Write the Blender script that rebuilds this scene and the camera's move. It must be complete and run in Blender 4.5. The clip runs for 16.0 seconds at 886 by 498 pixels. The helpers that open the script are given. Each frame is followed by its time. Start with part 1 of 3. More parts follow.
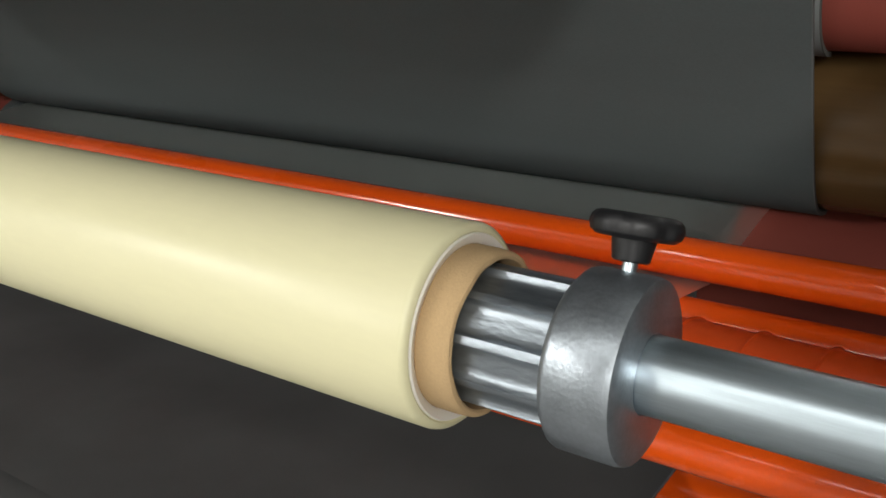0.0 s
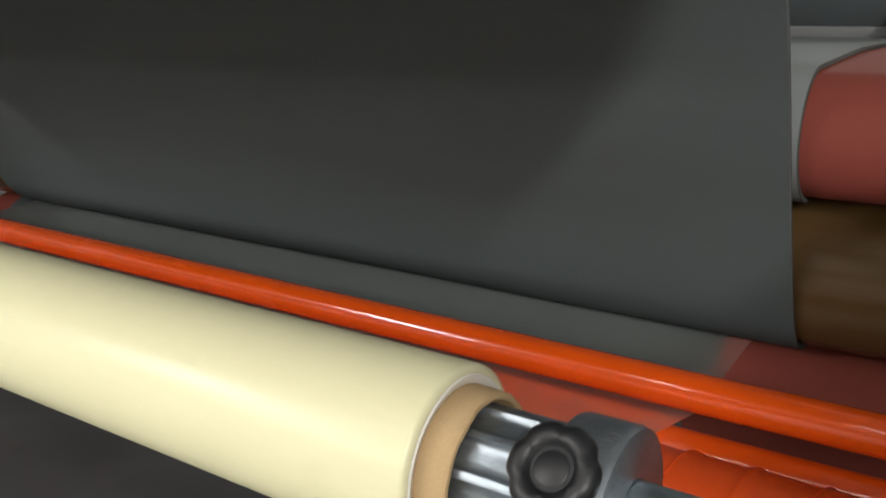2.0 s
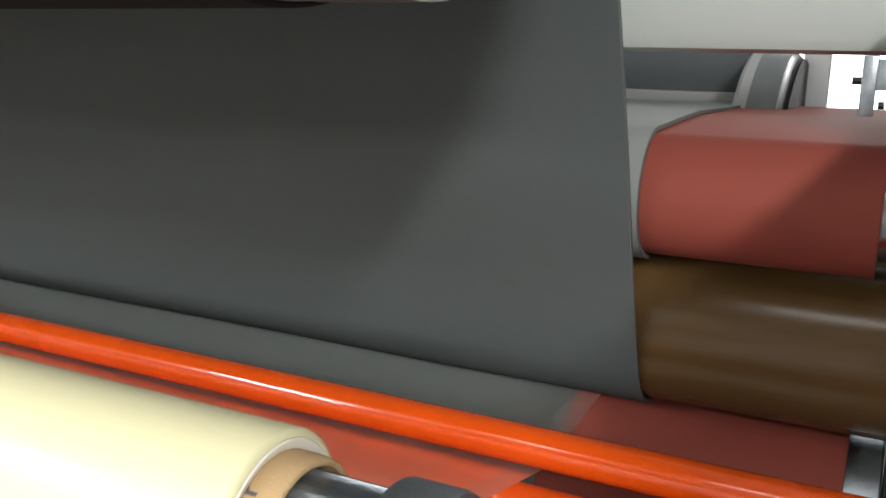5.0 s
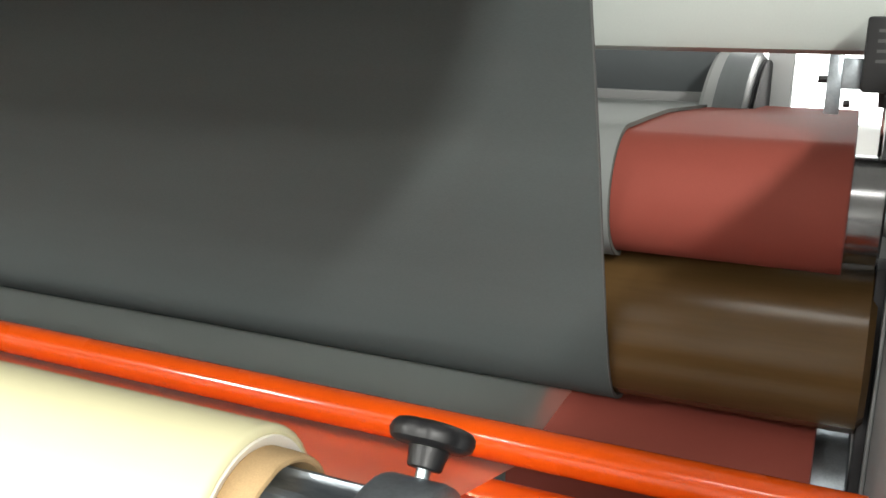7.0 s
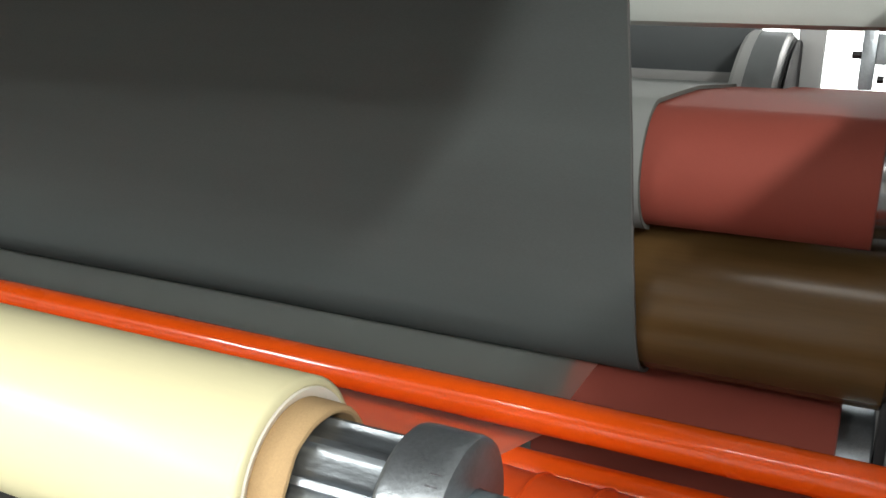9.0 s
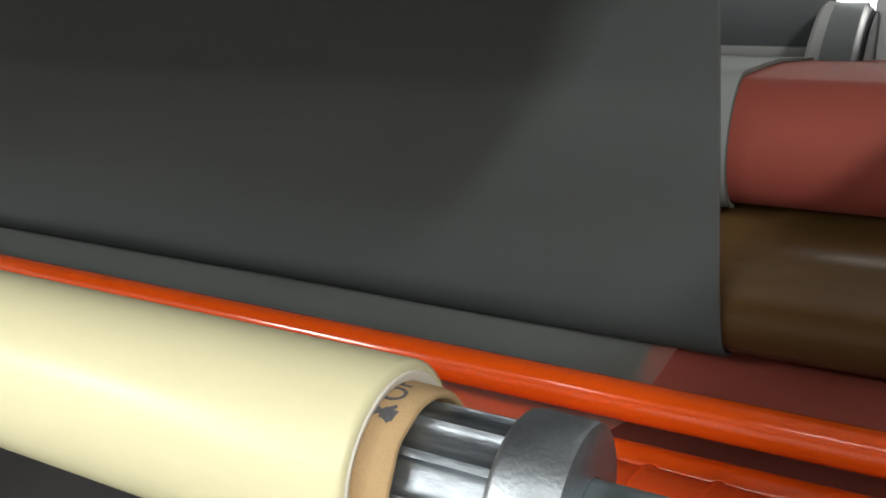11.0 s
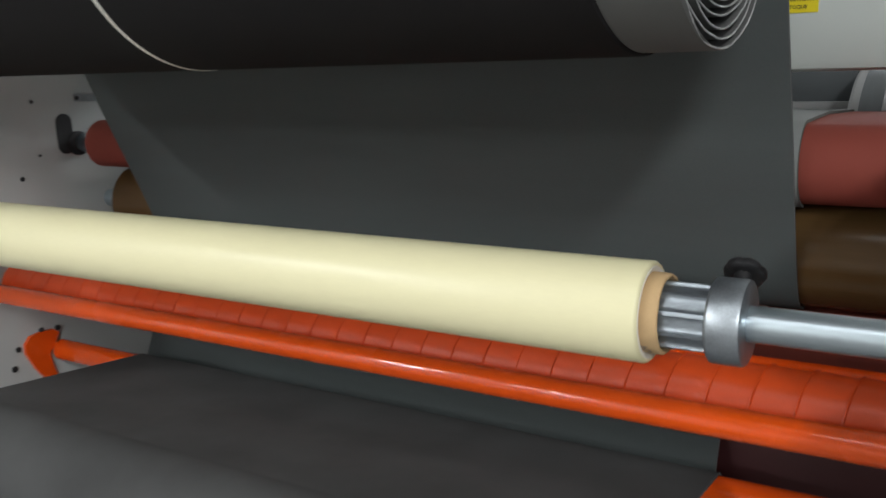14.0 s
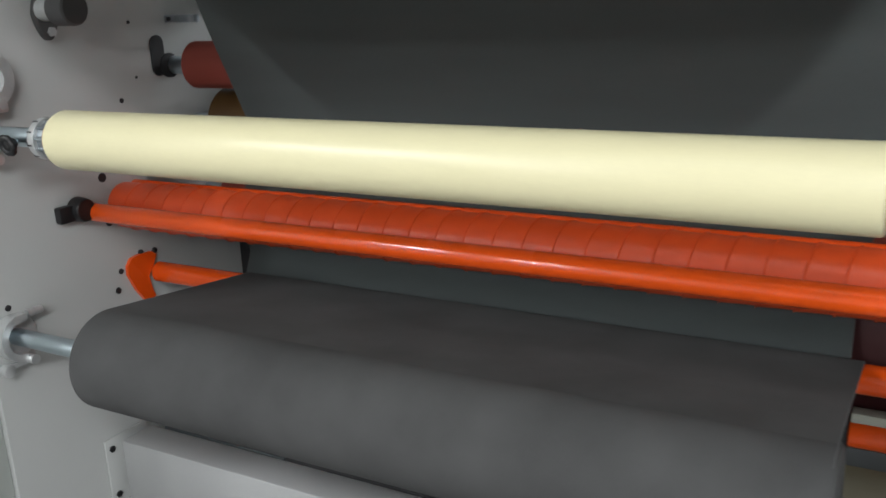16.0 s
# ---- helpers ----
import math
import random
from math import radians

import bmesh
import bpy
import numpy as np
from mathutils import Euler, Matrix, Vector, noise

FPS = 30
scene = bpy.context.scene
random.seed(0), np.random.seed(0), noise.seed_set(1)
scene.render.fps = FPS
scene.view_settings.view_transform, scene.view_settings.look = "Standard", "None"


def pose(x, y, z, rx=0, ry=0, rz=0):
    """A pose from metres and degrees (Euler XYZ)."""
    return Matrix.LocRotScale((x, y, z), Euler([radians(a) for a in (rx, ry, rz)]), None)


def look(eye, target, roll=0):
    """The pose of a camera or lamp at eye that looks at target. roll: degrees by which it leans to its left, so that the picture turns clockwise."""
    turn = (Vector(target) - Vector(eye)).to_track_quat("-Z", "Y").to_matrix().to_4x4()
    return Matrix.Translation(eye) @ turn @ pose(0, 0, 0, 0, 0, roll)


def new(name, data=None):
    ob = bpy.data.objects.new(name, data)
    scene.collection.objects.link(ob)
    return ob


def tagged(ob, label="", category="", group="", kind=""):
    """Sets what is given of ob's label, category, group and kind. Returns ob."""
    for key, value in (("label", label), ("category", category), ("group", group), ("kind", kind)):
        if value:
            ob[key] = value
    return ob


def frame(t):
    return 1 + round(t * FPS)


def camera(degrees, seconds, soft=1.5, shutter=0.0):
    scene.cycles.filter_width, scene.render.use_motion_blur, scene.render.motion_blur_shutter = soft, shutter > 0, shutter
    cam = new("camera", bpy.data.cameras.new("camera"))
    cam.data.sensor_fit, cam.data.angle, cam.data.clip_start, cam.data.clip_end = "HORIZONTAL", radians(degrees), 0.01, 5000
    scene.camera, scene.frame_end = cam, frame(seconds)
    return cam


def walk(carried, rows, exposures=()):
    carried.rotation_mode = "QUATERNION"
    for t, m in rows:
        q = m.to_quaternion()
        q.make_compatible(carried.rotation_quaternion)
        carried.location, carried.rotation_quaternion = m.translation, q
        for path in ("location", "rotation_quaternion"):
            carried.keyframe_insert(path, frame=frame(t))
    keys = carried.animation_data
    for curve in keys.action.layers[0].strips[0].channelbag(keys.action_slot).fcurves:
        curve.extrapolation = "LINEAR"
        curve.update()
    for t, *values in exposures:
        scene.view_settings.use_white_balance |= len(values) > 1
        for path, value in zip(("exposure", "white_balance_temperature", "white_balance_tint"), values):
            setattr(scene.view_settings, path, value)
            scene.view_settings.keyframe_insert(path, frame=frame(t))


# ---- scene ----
cam = camera(52.6, 16.0, soft=1.6, shutter=0.5)
PATH = [
    (0, (0.2325, -0.3336, 1.5266), (-0.8433, 1.1424, 0.7118), -4.95),
    (0.5, (0.2146, -0.3548, 1.5421), (-0.8124, 1.1498, 0.7165), -3.25),
    (1, (0.2042, -0.3759, 1.5487), (-0.8364, 1.1544, 0.7901), -3.05),
    (1.5, (0.2271, -0.3685, 1.5493), (-0.8497, 1.1810, 0.8861), -0.53),
    (2, (0.2450, -0.3591, 1.5637), (-0.8477, 1.1998, 0.9508), -2.37),
    (2.5, (0.2529, -0.3603, 1.5737), (-0.8548, 1.2159, 1.0364), -1.05),
    (3, (0.2504, -0.3615, 1.5707), (-0.8720, 1.2213, 1.0858), 0.12),
    (3.5, (0.2440, -0.3584, 1.5636), (-0.8434, 1.2463, 1.0714), 0.99),
    (4, (0.2499, -0.3470, 1.5607), (-0.7997, 1.2734, 1.0385), 0.28),
    (4.5, (0.2624, -0.3319, 1.5618), (-0.6732, 1.3614, 1.0543), -0.33),
    (7, (0.2563, -0.3332, 1.5574), (-0.5492, 1.4268, 1.0536), 0.46),
    (7.5, (0.2590, -0.3512, 1.5615), (-0.5541, 1.4018, 1.0458), 0.86),
    (8, (0.2559, -0.3567, 1.5567), (-0.5756, 1.3823, 1.0235), 1.26),
    (10.5, (0.2313, -0.3391, 1.5361), (-0.6476, 1.3768, 1.0039), -0.31),
    (11, (0.2151, -0.3447, 1.5337), (-0.7101, 1.3372, 0.9721), -0.48),
    (11.5, (0.2122, -0.3502, 1.5368), (-0.7429, 1.3141, 0.9730), -0.38),
    (12, (0.2023, -0.3526, 1.5355), (-0.7700, 1.2983, 0.9617), -0.76),
    (12.5, (0.1908, -0.3518, 1.5372), (-0.7861, 1.3024, 0.9810), -0.48),
    (13, (0.1613, -0.4059, 1.5457), (-0.8240, 1.2316, 0.9560), -0.61),
    (13.5, (0.1964, -0.6025, 1.5670), (-0.8070, 1.0388, 1.0197), -2.01),
    (13.7, (0.2469, -0.7023, 1.5702), (-0.7947, 0.9383, 1.0973), -2.00),
    (14, (0.2960, -0.8914, 1.5823), (-0.7365, 0.7649, 1.1459), -2.35),
    (14.2, (0.3083, -0.9722, 1.5904), (-0.7202, 0.6886, 1.1618), -1.88),
    (14.5, (0.3018, -1.0950, 1.5921), (-0.6922, 0.5980, 1.2106), -1.13),
    (14.7, (0.2764, -1.1811, 1.5874), (-0.6804, 0.5359, 1.2182), -1.33),
    (14.9, (0.2477, -1.2768, 1.5894), (-0.6608, 0.4542, 1.1672), -1.56),
    (15, (0.2328, -1.2998, 1.5841), (-0.6652, 0.4307, 1.1383), -1.40),
    (15.2, (0.2163, -1.3348, 1.5828), (-0.7207, 0.3655, 1.1021), -2.10),
    (15.5, (0.1753, -1.2613, 1.5626), (-0.7639, 0.4307, 1.0578), -1.98),
    (15.7, (0.1214, -1.1981, 1.5455), (-0.8145, 0.4937, 1.0338), -1.76),
    (16, (0.0466, -1.1118, 1.5381), (-0.9043, 0.5584, 0.9849), -2.48),
]
EXPOSURES = [(0, -0.64, 6500, 10), (1, -0.64, 6500, 10), (2, -0.46, 6480, 11), (2.5, -0.22, 6350, 12), (4.5, 0.03, 6400, 11), (7, 0.46, 6540, 8), (8, 0.14, 6560, 8),
             (10.5, -0.02, 6450, 10), (11, -0.36, 6480, 10), (12, -0.42, 6450, 10), (13, -0.57, 6450, 10), (13.6, -0.73, 6300, 10), (14.5, -0.48, 6150, 11), (16, -0.5, 6150, 11)]
walk(cam, [(t, look(eye, target, roll)) for t, eye, target, roll in PATH], EXPOSURES)

# ---------------------------------------------------------------- light
world = bpy.data.worlds.new("hall_air")
world.use_nodes = True
world.node_tree.nodes["Background"].inputs[0].default_value = (0.75, 0.85, 0.9, 1)
world.node_tree.nodes["Background"].inputs[1].default_value = 0.05
scene.world = world


LAMPS = 5.6                        # height of the tubes over the floor


def tube_lamp(x, y, z, length, power, width=0.25, turn=0.0):
    data = bpy.data.lights.new("ceiling_lamp", "AREA")
    data.shape, data.size, data.size_y = "RECTANGLE", length, width
    data.energy, data.color = power, (1.0, 0.985, 0.945)
    lamp = new("ceiling_lamp", data)
    lamp.matrix_world = pose(x, y, z, 0, 0, turn)
    return lamp


for ly, power in ((-7.0, 740), (-12.9, 1000)):       # two rows of tubes running towards the operator's side, one tube of them dark
    tube_lamp(-6.1, ly, LAMPS, 2.8, power, 0.5, turn=90)
for ly, power in ((-6.3, 760), (-9.6, 600), (-12.9, 600)):
    tube_lamp(4.2, ly, LAMPS, 2.8, power, 0.8, turn=90)
for ly in (-3.35, -3.75):                           # a twin tube across, over the operator
    tube_lamp(-0.3, ly, LAMPS, 2.8, 28, 0.08)
tube_lamp(-2.4, -5.4, LAMPS, 1.5, 45, 0.06, turn=90)   # a single tube between the rows
# added unseen fill lamps at the back, low enough to light the belt's top
for lx in (-4.3, 3.05):
    tube_lamp(lx, 7.4, 4.1, 2.8, 400, turn=90)

# ---------------------------------------------------------------- materials
def material(name, base, rough=0.5, metal=0.0, var=0.12, scale=60.0, fine=600.0, bump=0.05, coat=0.0,
             stretch=(1, 1, 1), tint=None, ior=1.5, spec=0.5):
    """Principled surface with a broad and a fine variation and a little relief."""
    m = bpy.data.materials.new(name)
    m.use_nodes = True
    nt = m.node_tree
    bsdf = nt.nodes["Principled BSDF"]
    co = nt.nodes.new("ShaderNodeTexCoord")
    mp = nt.nodes.new("ShaderNodeMapping")
    mp.inputs["Scale"].default_value = stretch
    nt.links.new(co.outputs["Object"], mp.inputs["Vector"])
    n1, n2 = nt.nodes.new("ShaderNodeTexNoise"), nt.nodes.new("ShaderNodeTexNoise")
    n1.inputs["Scale"].default_value, n2.inputs["Scale"].default_value = scale / 10, fine
    n1.inputs["Detail"].default_value, n2.inputs["Detail"].default_value = 6, 3
    for n in (n1, n2):
        nt.links.new(mp.outputs[0], n.inputs["Vector"])
    ramp = nt.nodes.new("ShaderNodeValToRGB")
    dark = [c * (1 - var) for c in base]
    light = tint or [min(1, c * (1 + var)) for c in base]
    ramp.color_ramp.elements[0].position, ramp.color_ramp.elements[1].position = 0.3, 0.7
    ramp.color_ramp.elements[0].color = (*dark, 1)
    ramp.color_ramp.elements[1].color = (*light, 1)
    mix = nt.nodes.new("ShaderNodeMix")
    mix.data_type = "FLOAT"
    mix.inputs[0].default_value = 0.35
    nt.links.new(n1.outputs["Fac"], mix.inputs[2])
    nt.links.new(n2.outputs["Fac"], mix.inputs[3])
    nt.links.new(mix.outputs[0], ramp.inputs[0])
    nt.links.new(ramp.outputs[0], bsdf.inputs["Base Color"])
    rr = nt.nodes.new("ShaderNodeMapRange")
    rr.inputs["To Min"].default_value, rr.inputs["To Max"].default_value = max(0.02, rough - 0.06), min(1, rough + 0.08)
    nt.links.new(n1.outputs["Fac"], rr.inputs["Value"])
    nt.links.new(rr.outputs[0], bsdf.inputs["Roughness"])
    bsdf.inputs["Metallic"].default_value = metal
    bsdf.inputs["IOR"].default_value = ior
    bsdf.inputs["Specular IOR Level"].default_value = spec
    bsdf.inputs["Coat Weight"].default_value = coat
    bsdf.inputs["Coat Roughness"].default_value = 0.09
    if bump:
        b = nt.nodes.new("ShaderNodeBump")
        b.inputs["Strength"].default_value, b.inputs["Distance"].default_value = bump, 0.002
        nt.links.new(n2.outputs["Fac"], b.inputs["Height"])
        nt.links.new(b.outputs[0], bsdf.inputs["Normal"])
    return m


def glow(name, color, strength):
    m = bpy.data.materials.new(name)
    m.use_nodes = True
    bsdf = m.node_tree.nodes["Principled BSDF"]
    bsdf.inputs["Base Color"].default_value = (0.8, 0.8, 0.8, 1)
    bsdf.inputs["Emission Color"].default_value = (*color, 1)
    bsdf.inputs["Emission Strength"].default_value = strength
    return m


def clear_film(name, milk):
    """Thin hazy film: part clear, part blurring, with a little milk and gloss."""
    m = bpy.data.materials.new(name)
    m.use_nodes = True
    nt = m.node_tree
    nt.nodes.remove(nt.nodes["Principled BSDF"])
    out = nt.nodes["Material Output"]
    tr, rf, tl, di, gl = (nt.nodes.new("ShaderNodeBsdf" + n) for n in ("Transparent", "Refraction", "Translucent", "Diffuse", "Glossy"))
    tl.inputs[0].default_value = (0.95, 0.93, 0.88, 1)
    tr.inputs[0].default_value = (0.95, 0.95, 0.92, 1)
    rf.inputs["Color"].default_value = (0.95, 0.95, 0.92, 1)
    rf.inputs["IOR"].default_value, rf.inputs["Roughness"].default_value = 1.2, 0.6
    di.inputs[0].default_value = (0.75, 0.73, 0.66, 1)
    gl.inputs["Roughness"].default_value = 0.15
    lw = nt.nodes.new("ShaderNodeLayerWeight")
    lw.inputs[0].default_value = 0.1
    fr = nt.nodes.new("ShaderNodeMath")
    fr.operation = "MULTIPLY_ADD"
    fr.inputs[1].default_value, fr.inputs[2].default_value = 0.12, 0.015
    nt.links.new(lw.outputs["Facing"], fr.inputs[0])
    last = tr
    for node, share in ((rf, 0.8), (tl, 0.28), (di, milk), (gl, None)):
        mix = nt.nodes.new("ShaderNodeMixShader")
        if share is None:
            nt.links.new(fr.outputs[0], mix.inputs[0])
        else:
            mix.inputs[0].default_value = share
        nt.links.new(last.outputs[0], mix.inputs[1])
        nt.links.new(node.outputs[0], mix.inputs[2])
        last = mix
    nt.links.new(last.outputs[0], out.inputs[0])
    return m


CREAM = material("cream_film", (0.78, 0.74, 0.47), 0.32, var=0.03, scale=20, fine=300, bump=0.0, stretch=(0.2, 1, 1))
WRAP = material("white_wrap", (0.86, 0.84, 0.77), 0.6, var=0.05)
CARD = material("core_cardboard", (0.50, 0.342, 0.175), 0.85, var=0.16, scale=120, fine=900, bump=0.2)
ORANGE = material("orange_enamel", (0.78, 0.090, 0.006), 0.26, var=0.06, scale=40, fine=300, bump=0.0, coat=1.0, spec=0.1)
SLEEVE = material("orange_sleeve", (0.68, 0.074, 0.009), 0.36, var=0.08, scale=40, fine=400, bump=0.05, spec=0.5)
STEEL = material("brushed_steel", (0.58, 0.67, 0.72), 0.32, 1.0, var=0.2, scale=80, fine=300, bump=0.01, stretch=(0.25, 14, 14))
ALU = material("cast_aluminium", (0.385, 0.425, 0.458), 0.35, 0.88, var=0.22, scale=500, fine=420, bump=0.13)
RIBBED = material("drawn_aluminium", (0.352, 0.395, 0.43), 0.37, 0.92, var=0.3, scale=600, fine=260, bump=0.28, stretch=(0.35, 1, 1))
DULL_STEEL = material("worn_steel", (0.26, 0.26, 0.265), 0.2, 1.0, var=0.15, scale=80, fine=300, bump=0.02)
CHROME = material("chrome", (0.75, 0.75, 0.75), 0.12, 1.0, var=0.05, bump=0.0)
ZINC = material("zinc_casting", (0.68, 0.70, 0.70), 0.34, 0.6, var=0.22, scale=200, fine=700, bump=0.08)
MAROON = material("maroon_guard_paint", (0.060, 0.013, 0.014), 0.5, var=0.15)
HOOD = material("hood_paint", (0.054, 0.063, 0.067), 0.45, var=0.1)
PLASTIC = material("black_plastic", (0.012, 0.012, 0.013), 0.42, var=0.2, bump=0.04)
RUBBER = material("grey_rubber", (0.075, 0.075, 0.075), 0.8, var=0.2, scale=200, fine=900, bump=0.4)
FELT = material("grey_felt", (0.0855, 0.0995, 0.0998), 0.95, var=0.17, scale=45, fine=1400, bump=0.12, spec=0.15, stretch=(0.22, 1, 1.5))
SELVEDGE = material("selvedge_felt", (0.12, 0.125, 0.125), 0.9, var=0.1, spec=0.15)
# lower felt: base set darker, with part of the operator's shade in it
FELT_LOW = material("shaded_grey_felt", (0.069, 0.071, 0.071), 0.95, var=0.26, scale=60, fine=1400, bump=0.15, spec=0.15)
FELT_CUT = material("frayed_felt_edge", (0.35, 0.36, 0.36), 0.9, var=0.4, scale=400, fine=900, bump=0.12, spec=0.15)
WEB_PALE = material("pale_felt_web", (0.25, 0.265, 0.26), 0.9, var=0.1, scale=30, fine=1400, bump=0.12, spec=0.15)
FELT_MID = material("mid_grey_felt", (0.115, 0.118, 0.116), 0.9, var=0.14, scale=30, fine=1400, bump=0.12, spec=0.15)
BLACK_FELT = material("black_felt", (0.0150, 0.0145, 0.0149), 0.95, var=0.25, scale=30, fine=1200, bump=0.2, spec=0.12)
RED = material("red_silicone", (0.25, 0.061, 0.045), 0.65, var=0.07, scale=40, fine=900, bump=0.05, spec=0.1)
BROWN = material("brown_release_cloth", (0.098, 0.056, 0.021), 0.21, var=0.14, scale=40, fine=300, bump=0.0, spec=0.36, stretch=(0.05, 1, 1))
PAINT = material("grey_machine_paint", (0.495, 0.515, 0.505), 0.5, var=0.08, scale=14, fine=500, bump=0.05)
PAINT_DARK = material("mid_grey_machine_paint", (0.19, 0.195, 0.195), 0.5, var=0.1, scale=14, fine=500, bump=0.05)
DRUM_PAINT = material("drum_paint", (0.135, 0.148, 0.155), 0.42, var=0.22, scale=60, fine=300, bump=0.05, stretch=(6, 1, 1))
BEAM_PAINT = material("beam_paint", (0.36, 0.37, 0.37), 0.5, var=0.06, scale=25, fine=500, bump=0.05)
STRIP = material("aged_pale_metal", (0.40, 0.42, 0.36), 0.45, 0.2, var=0.15, scale=80, fine=500, stretch=(0.2, 1, 1))
PAINT_WHITE = material("white_machine_paint", (0.45, 0.485, 0.46), 0.45, var=0.05, scale=25, fine=500, bump=0.05)
DARK = material("dark_recess", (0.02, 0.02, 0.022), 0.7, var=0.2)
OLIVE = material("olive_cloth", (0.13, 0.12, 0.075), 0.5, var=0.1, stretch=(0.3, 1, 1))
CONCRETE = material("concrete_floor", (0.20, 0.195, 0.19), 0.6, var=0.15, scale=10, fine=80, bump=0.1)
PLASTER = material("hall_plaster", (0.46, 0.46, 0.45), 0.8, var=0.04, scale=8, fine=100)
YELLOW = material("sticker_yellow", (0.75, 0.62, 0.01), 0.4, var=0.03, bump=0)
INK = material("sticker_black", (0.01, 0.01, 0.01), 0.5, var=0.05, bump=0)
STICKER_RED = material("sticker_red", (0.6, 0.02, 0.05), 0.4, var=0.03, bump=0)
STICKER_WHITE = material("sticker_white", (0.8, 0.8, 0.8), 0.4, var=0.03, bump=0)
INK_GREY = material("grey_ink", (0.10, 0.10, 0.11), 0.8, var=0.3, scale=200)
RED_EDGE = material("red_silicone_edge", (0.15, 0.035, 0.026), 0.7, var=0.1)
DARK_EDGE = material("felt_cut_edge", (0.125, 0.125, 0.115), 0.95, var=0.25, spec=0.1)
FILM = clear_film("clear_film", 0.035)
FILM_EDGE = clear_film("film_edge", 0.13)
DAYLIGHT = glow("daylight", (0.95, 1.0, 1.0), 3.0)


# ---------------------------------------------------------------- mesh helpers
def finish(bm, name, mat, angle=35):
    me = bpy.data.meshes.new(name)
    bmesh.ops.recalc_face_normals(bm, faces=bm.faces)
    bm.to_mesh(me)
    bm.free()
    me.materials.append(mat)
    me.polygons.foreach_set("use_smooth", [True] * len(me.polygons))
    me.set_sharp_from_angle(angle=radians(angle))
    return me


def part(name, bm, mat, parent=None, label="", angle=35):
    ob = new(name, finish(bm, name, mat, angle))
    ob.parent = parent
    return tagged(ob, label)


def thing(name, x, y, z, label, category, group="", kind=""):
    ob = new(name)
    ob.location = (x, y, z)
    ob.empty_display_size = 0.05
    return tagged(ob, label, category, group, kind)


def lathe(profile, n=64, axis="x", at=(0, 0, 0), bm=None, caps=True):
    """Turns (along, radius) pairs about an axis."""
    bm = bm or bmesh.new()
    rings = []
    for a, r in profile:
        ring = []
        for k in range(n):
            c, s = math.cos(2 * math.pi * k / n) * r, math.sin(2 * math.pi * k / n) * r
            v = {"x": (a, c, s), "y": (c, a, s), "z": (c, s, a)}[axis]
            ring.append(bm.verts.new((v[0] + at[0], v[1] + at[1], v[2] + at[2])))
        rings.append(ring)
    for p, q in zip(rings, rings[1:]):
        for k in range(n):
            bm.faces.new((p[k], p[(k + 1) % n], q[(k + 1) % n], q[k]))
    if caps:
        bm.faces.new(rings[0])
        bm.faces.new(rings[-1][::-1])
    return bm


def tube(profile, n=64, at=(0, 0, 0)):
    """A closed ring section: the profile goes round and meets itself."""
    return lathe(list(profile) + [profile[0]], n, at=at, caps=False)


def rod(x0, x1, r, bevel=0.002, n=48, at=(0, 0, 0), bm=None):
    return lathe([(x0, r - bevel), (x0 + bevel, r), (x1 - bevel, r), (x1, r - bevel)], n, at=at, bm=bm)


def box(x0, x1, y0, y1, z0, z1, bevel=0.003, bm=None, m=None):
    own = bmesh.new()
    bmesh.ops.create_cube(own, size=1)
    bmesh.ops.scale(own, vec=(x1 - x0, y1 - y0, z1 - z0), verts=own.verts)
    bmesh.ops.translate(own, vec=((x0 + x1) / 2, (y0 + y1) / 2, (z0 + z1) / 2), verts=own.verts)
    if bevel:
        bmesh.ops.bevel(own, geom=own.edges[:], offset=bevel, segments=2, profile=0.5, affect="EDGES")
    if m is not None:
        own.transform(m)
    if bm is None:
        return own
    me = bpy.data.meshes.new("tmp")
    own.to_mesh(me)
    own.free()
    bm.from_mesh(me)
    bpy.data.meshes.remove(me)
    return bm


def arc(cy, cz, r, a0, a1, n=16):
    """Points (y, z) on a circle; angles in degrees from +y towards +z."""
    return [(cy + r * math.cos(radians(a0 + (a1 - a0) * k / n)), cz + r * math.sin(radians(a0 + (a1 - a0) * k / n))) for k in range(n + 1)]


def web(line, x0, x1, thick, nx=1, wave=0.0, seed=0):
    """A sheet of cloth or film that follows a line of (y, z) points, with thickness."""
    bm = bmesh.new()
    pts = [Vector(p) for p in line]
    normals = []
    for k in range(len(pts)):
        d = (pts[min(k + 1, len(pts) - 1)] - pts[max(k - 1, 0)]).normalized()
        normals.append(Vector((-d.y, d.x)))
    grid = {}
    for side in (0, 1):
        for i in range(nx + 1):
            x = x0 + (x1 - x0) * i / nx
            for k, (p, nn) in enumerate(zip(pts, normals)):
                q = p + nn * (thick / 2 if side else -thick / 2)
                if wave:
                    q += nn * wave * noise.noise((x * 2.2, k * 0.35, seed))
                grid[side, i, k] = bm.verts.new((x, q.x, q.y))
    last = len(pts) - 1
    for i in range(nx):
        for k in range(last):
            a = [(i, k), (i + 1, k), (i + 1, k + 1), (i, k + 1)]
            bm.faces.new([grid[0, *c] for c in a])
            bm.faces.new([grid[1, *c] for c in a[::-1]])
        for k in (0, last):
            bm.faces.new([grid[0, i, k], grid[0, i + 1, k], grid[1, i + 1, k], grid[1, i, k]])
    for i in (0, nx):
        for k in range(last):
            bm.faces.new([grid[0, i, k], grid[0, i, k + 1], grid[1, i, k + 1], grid[1, i, k]])
    return bm


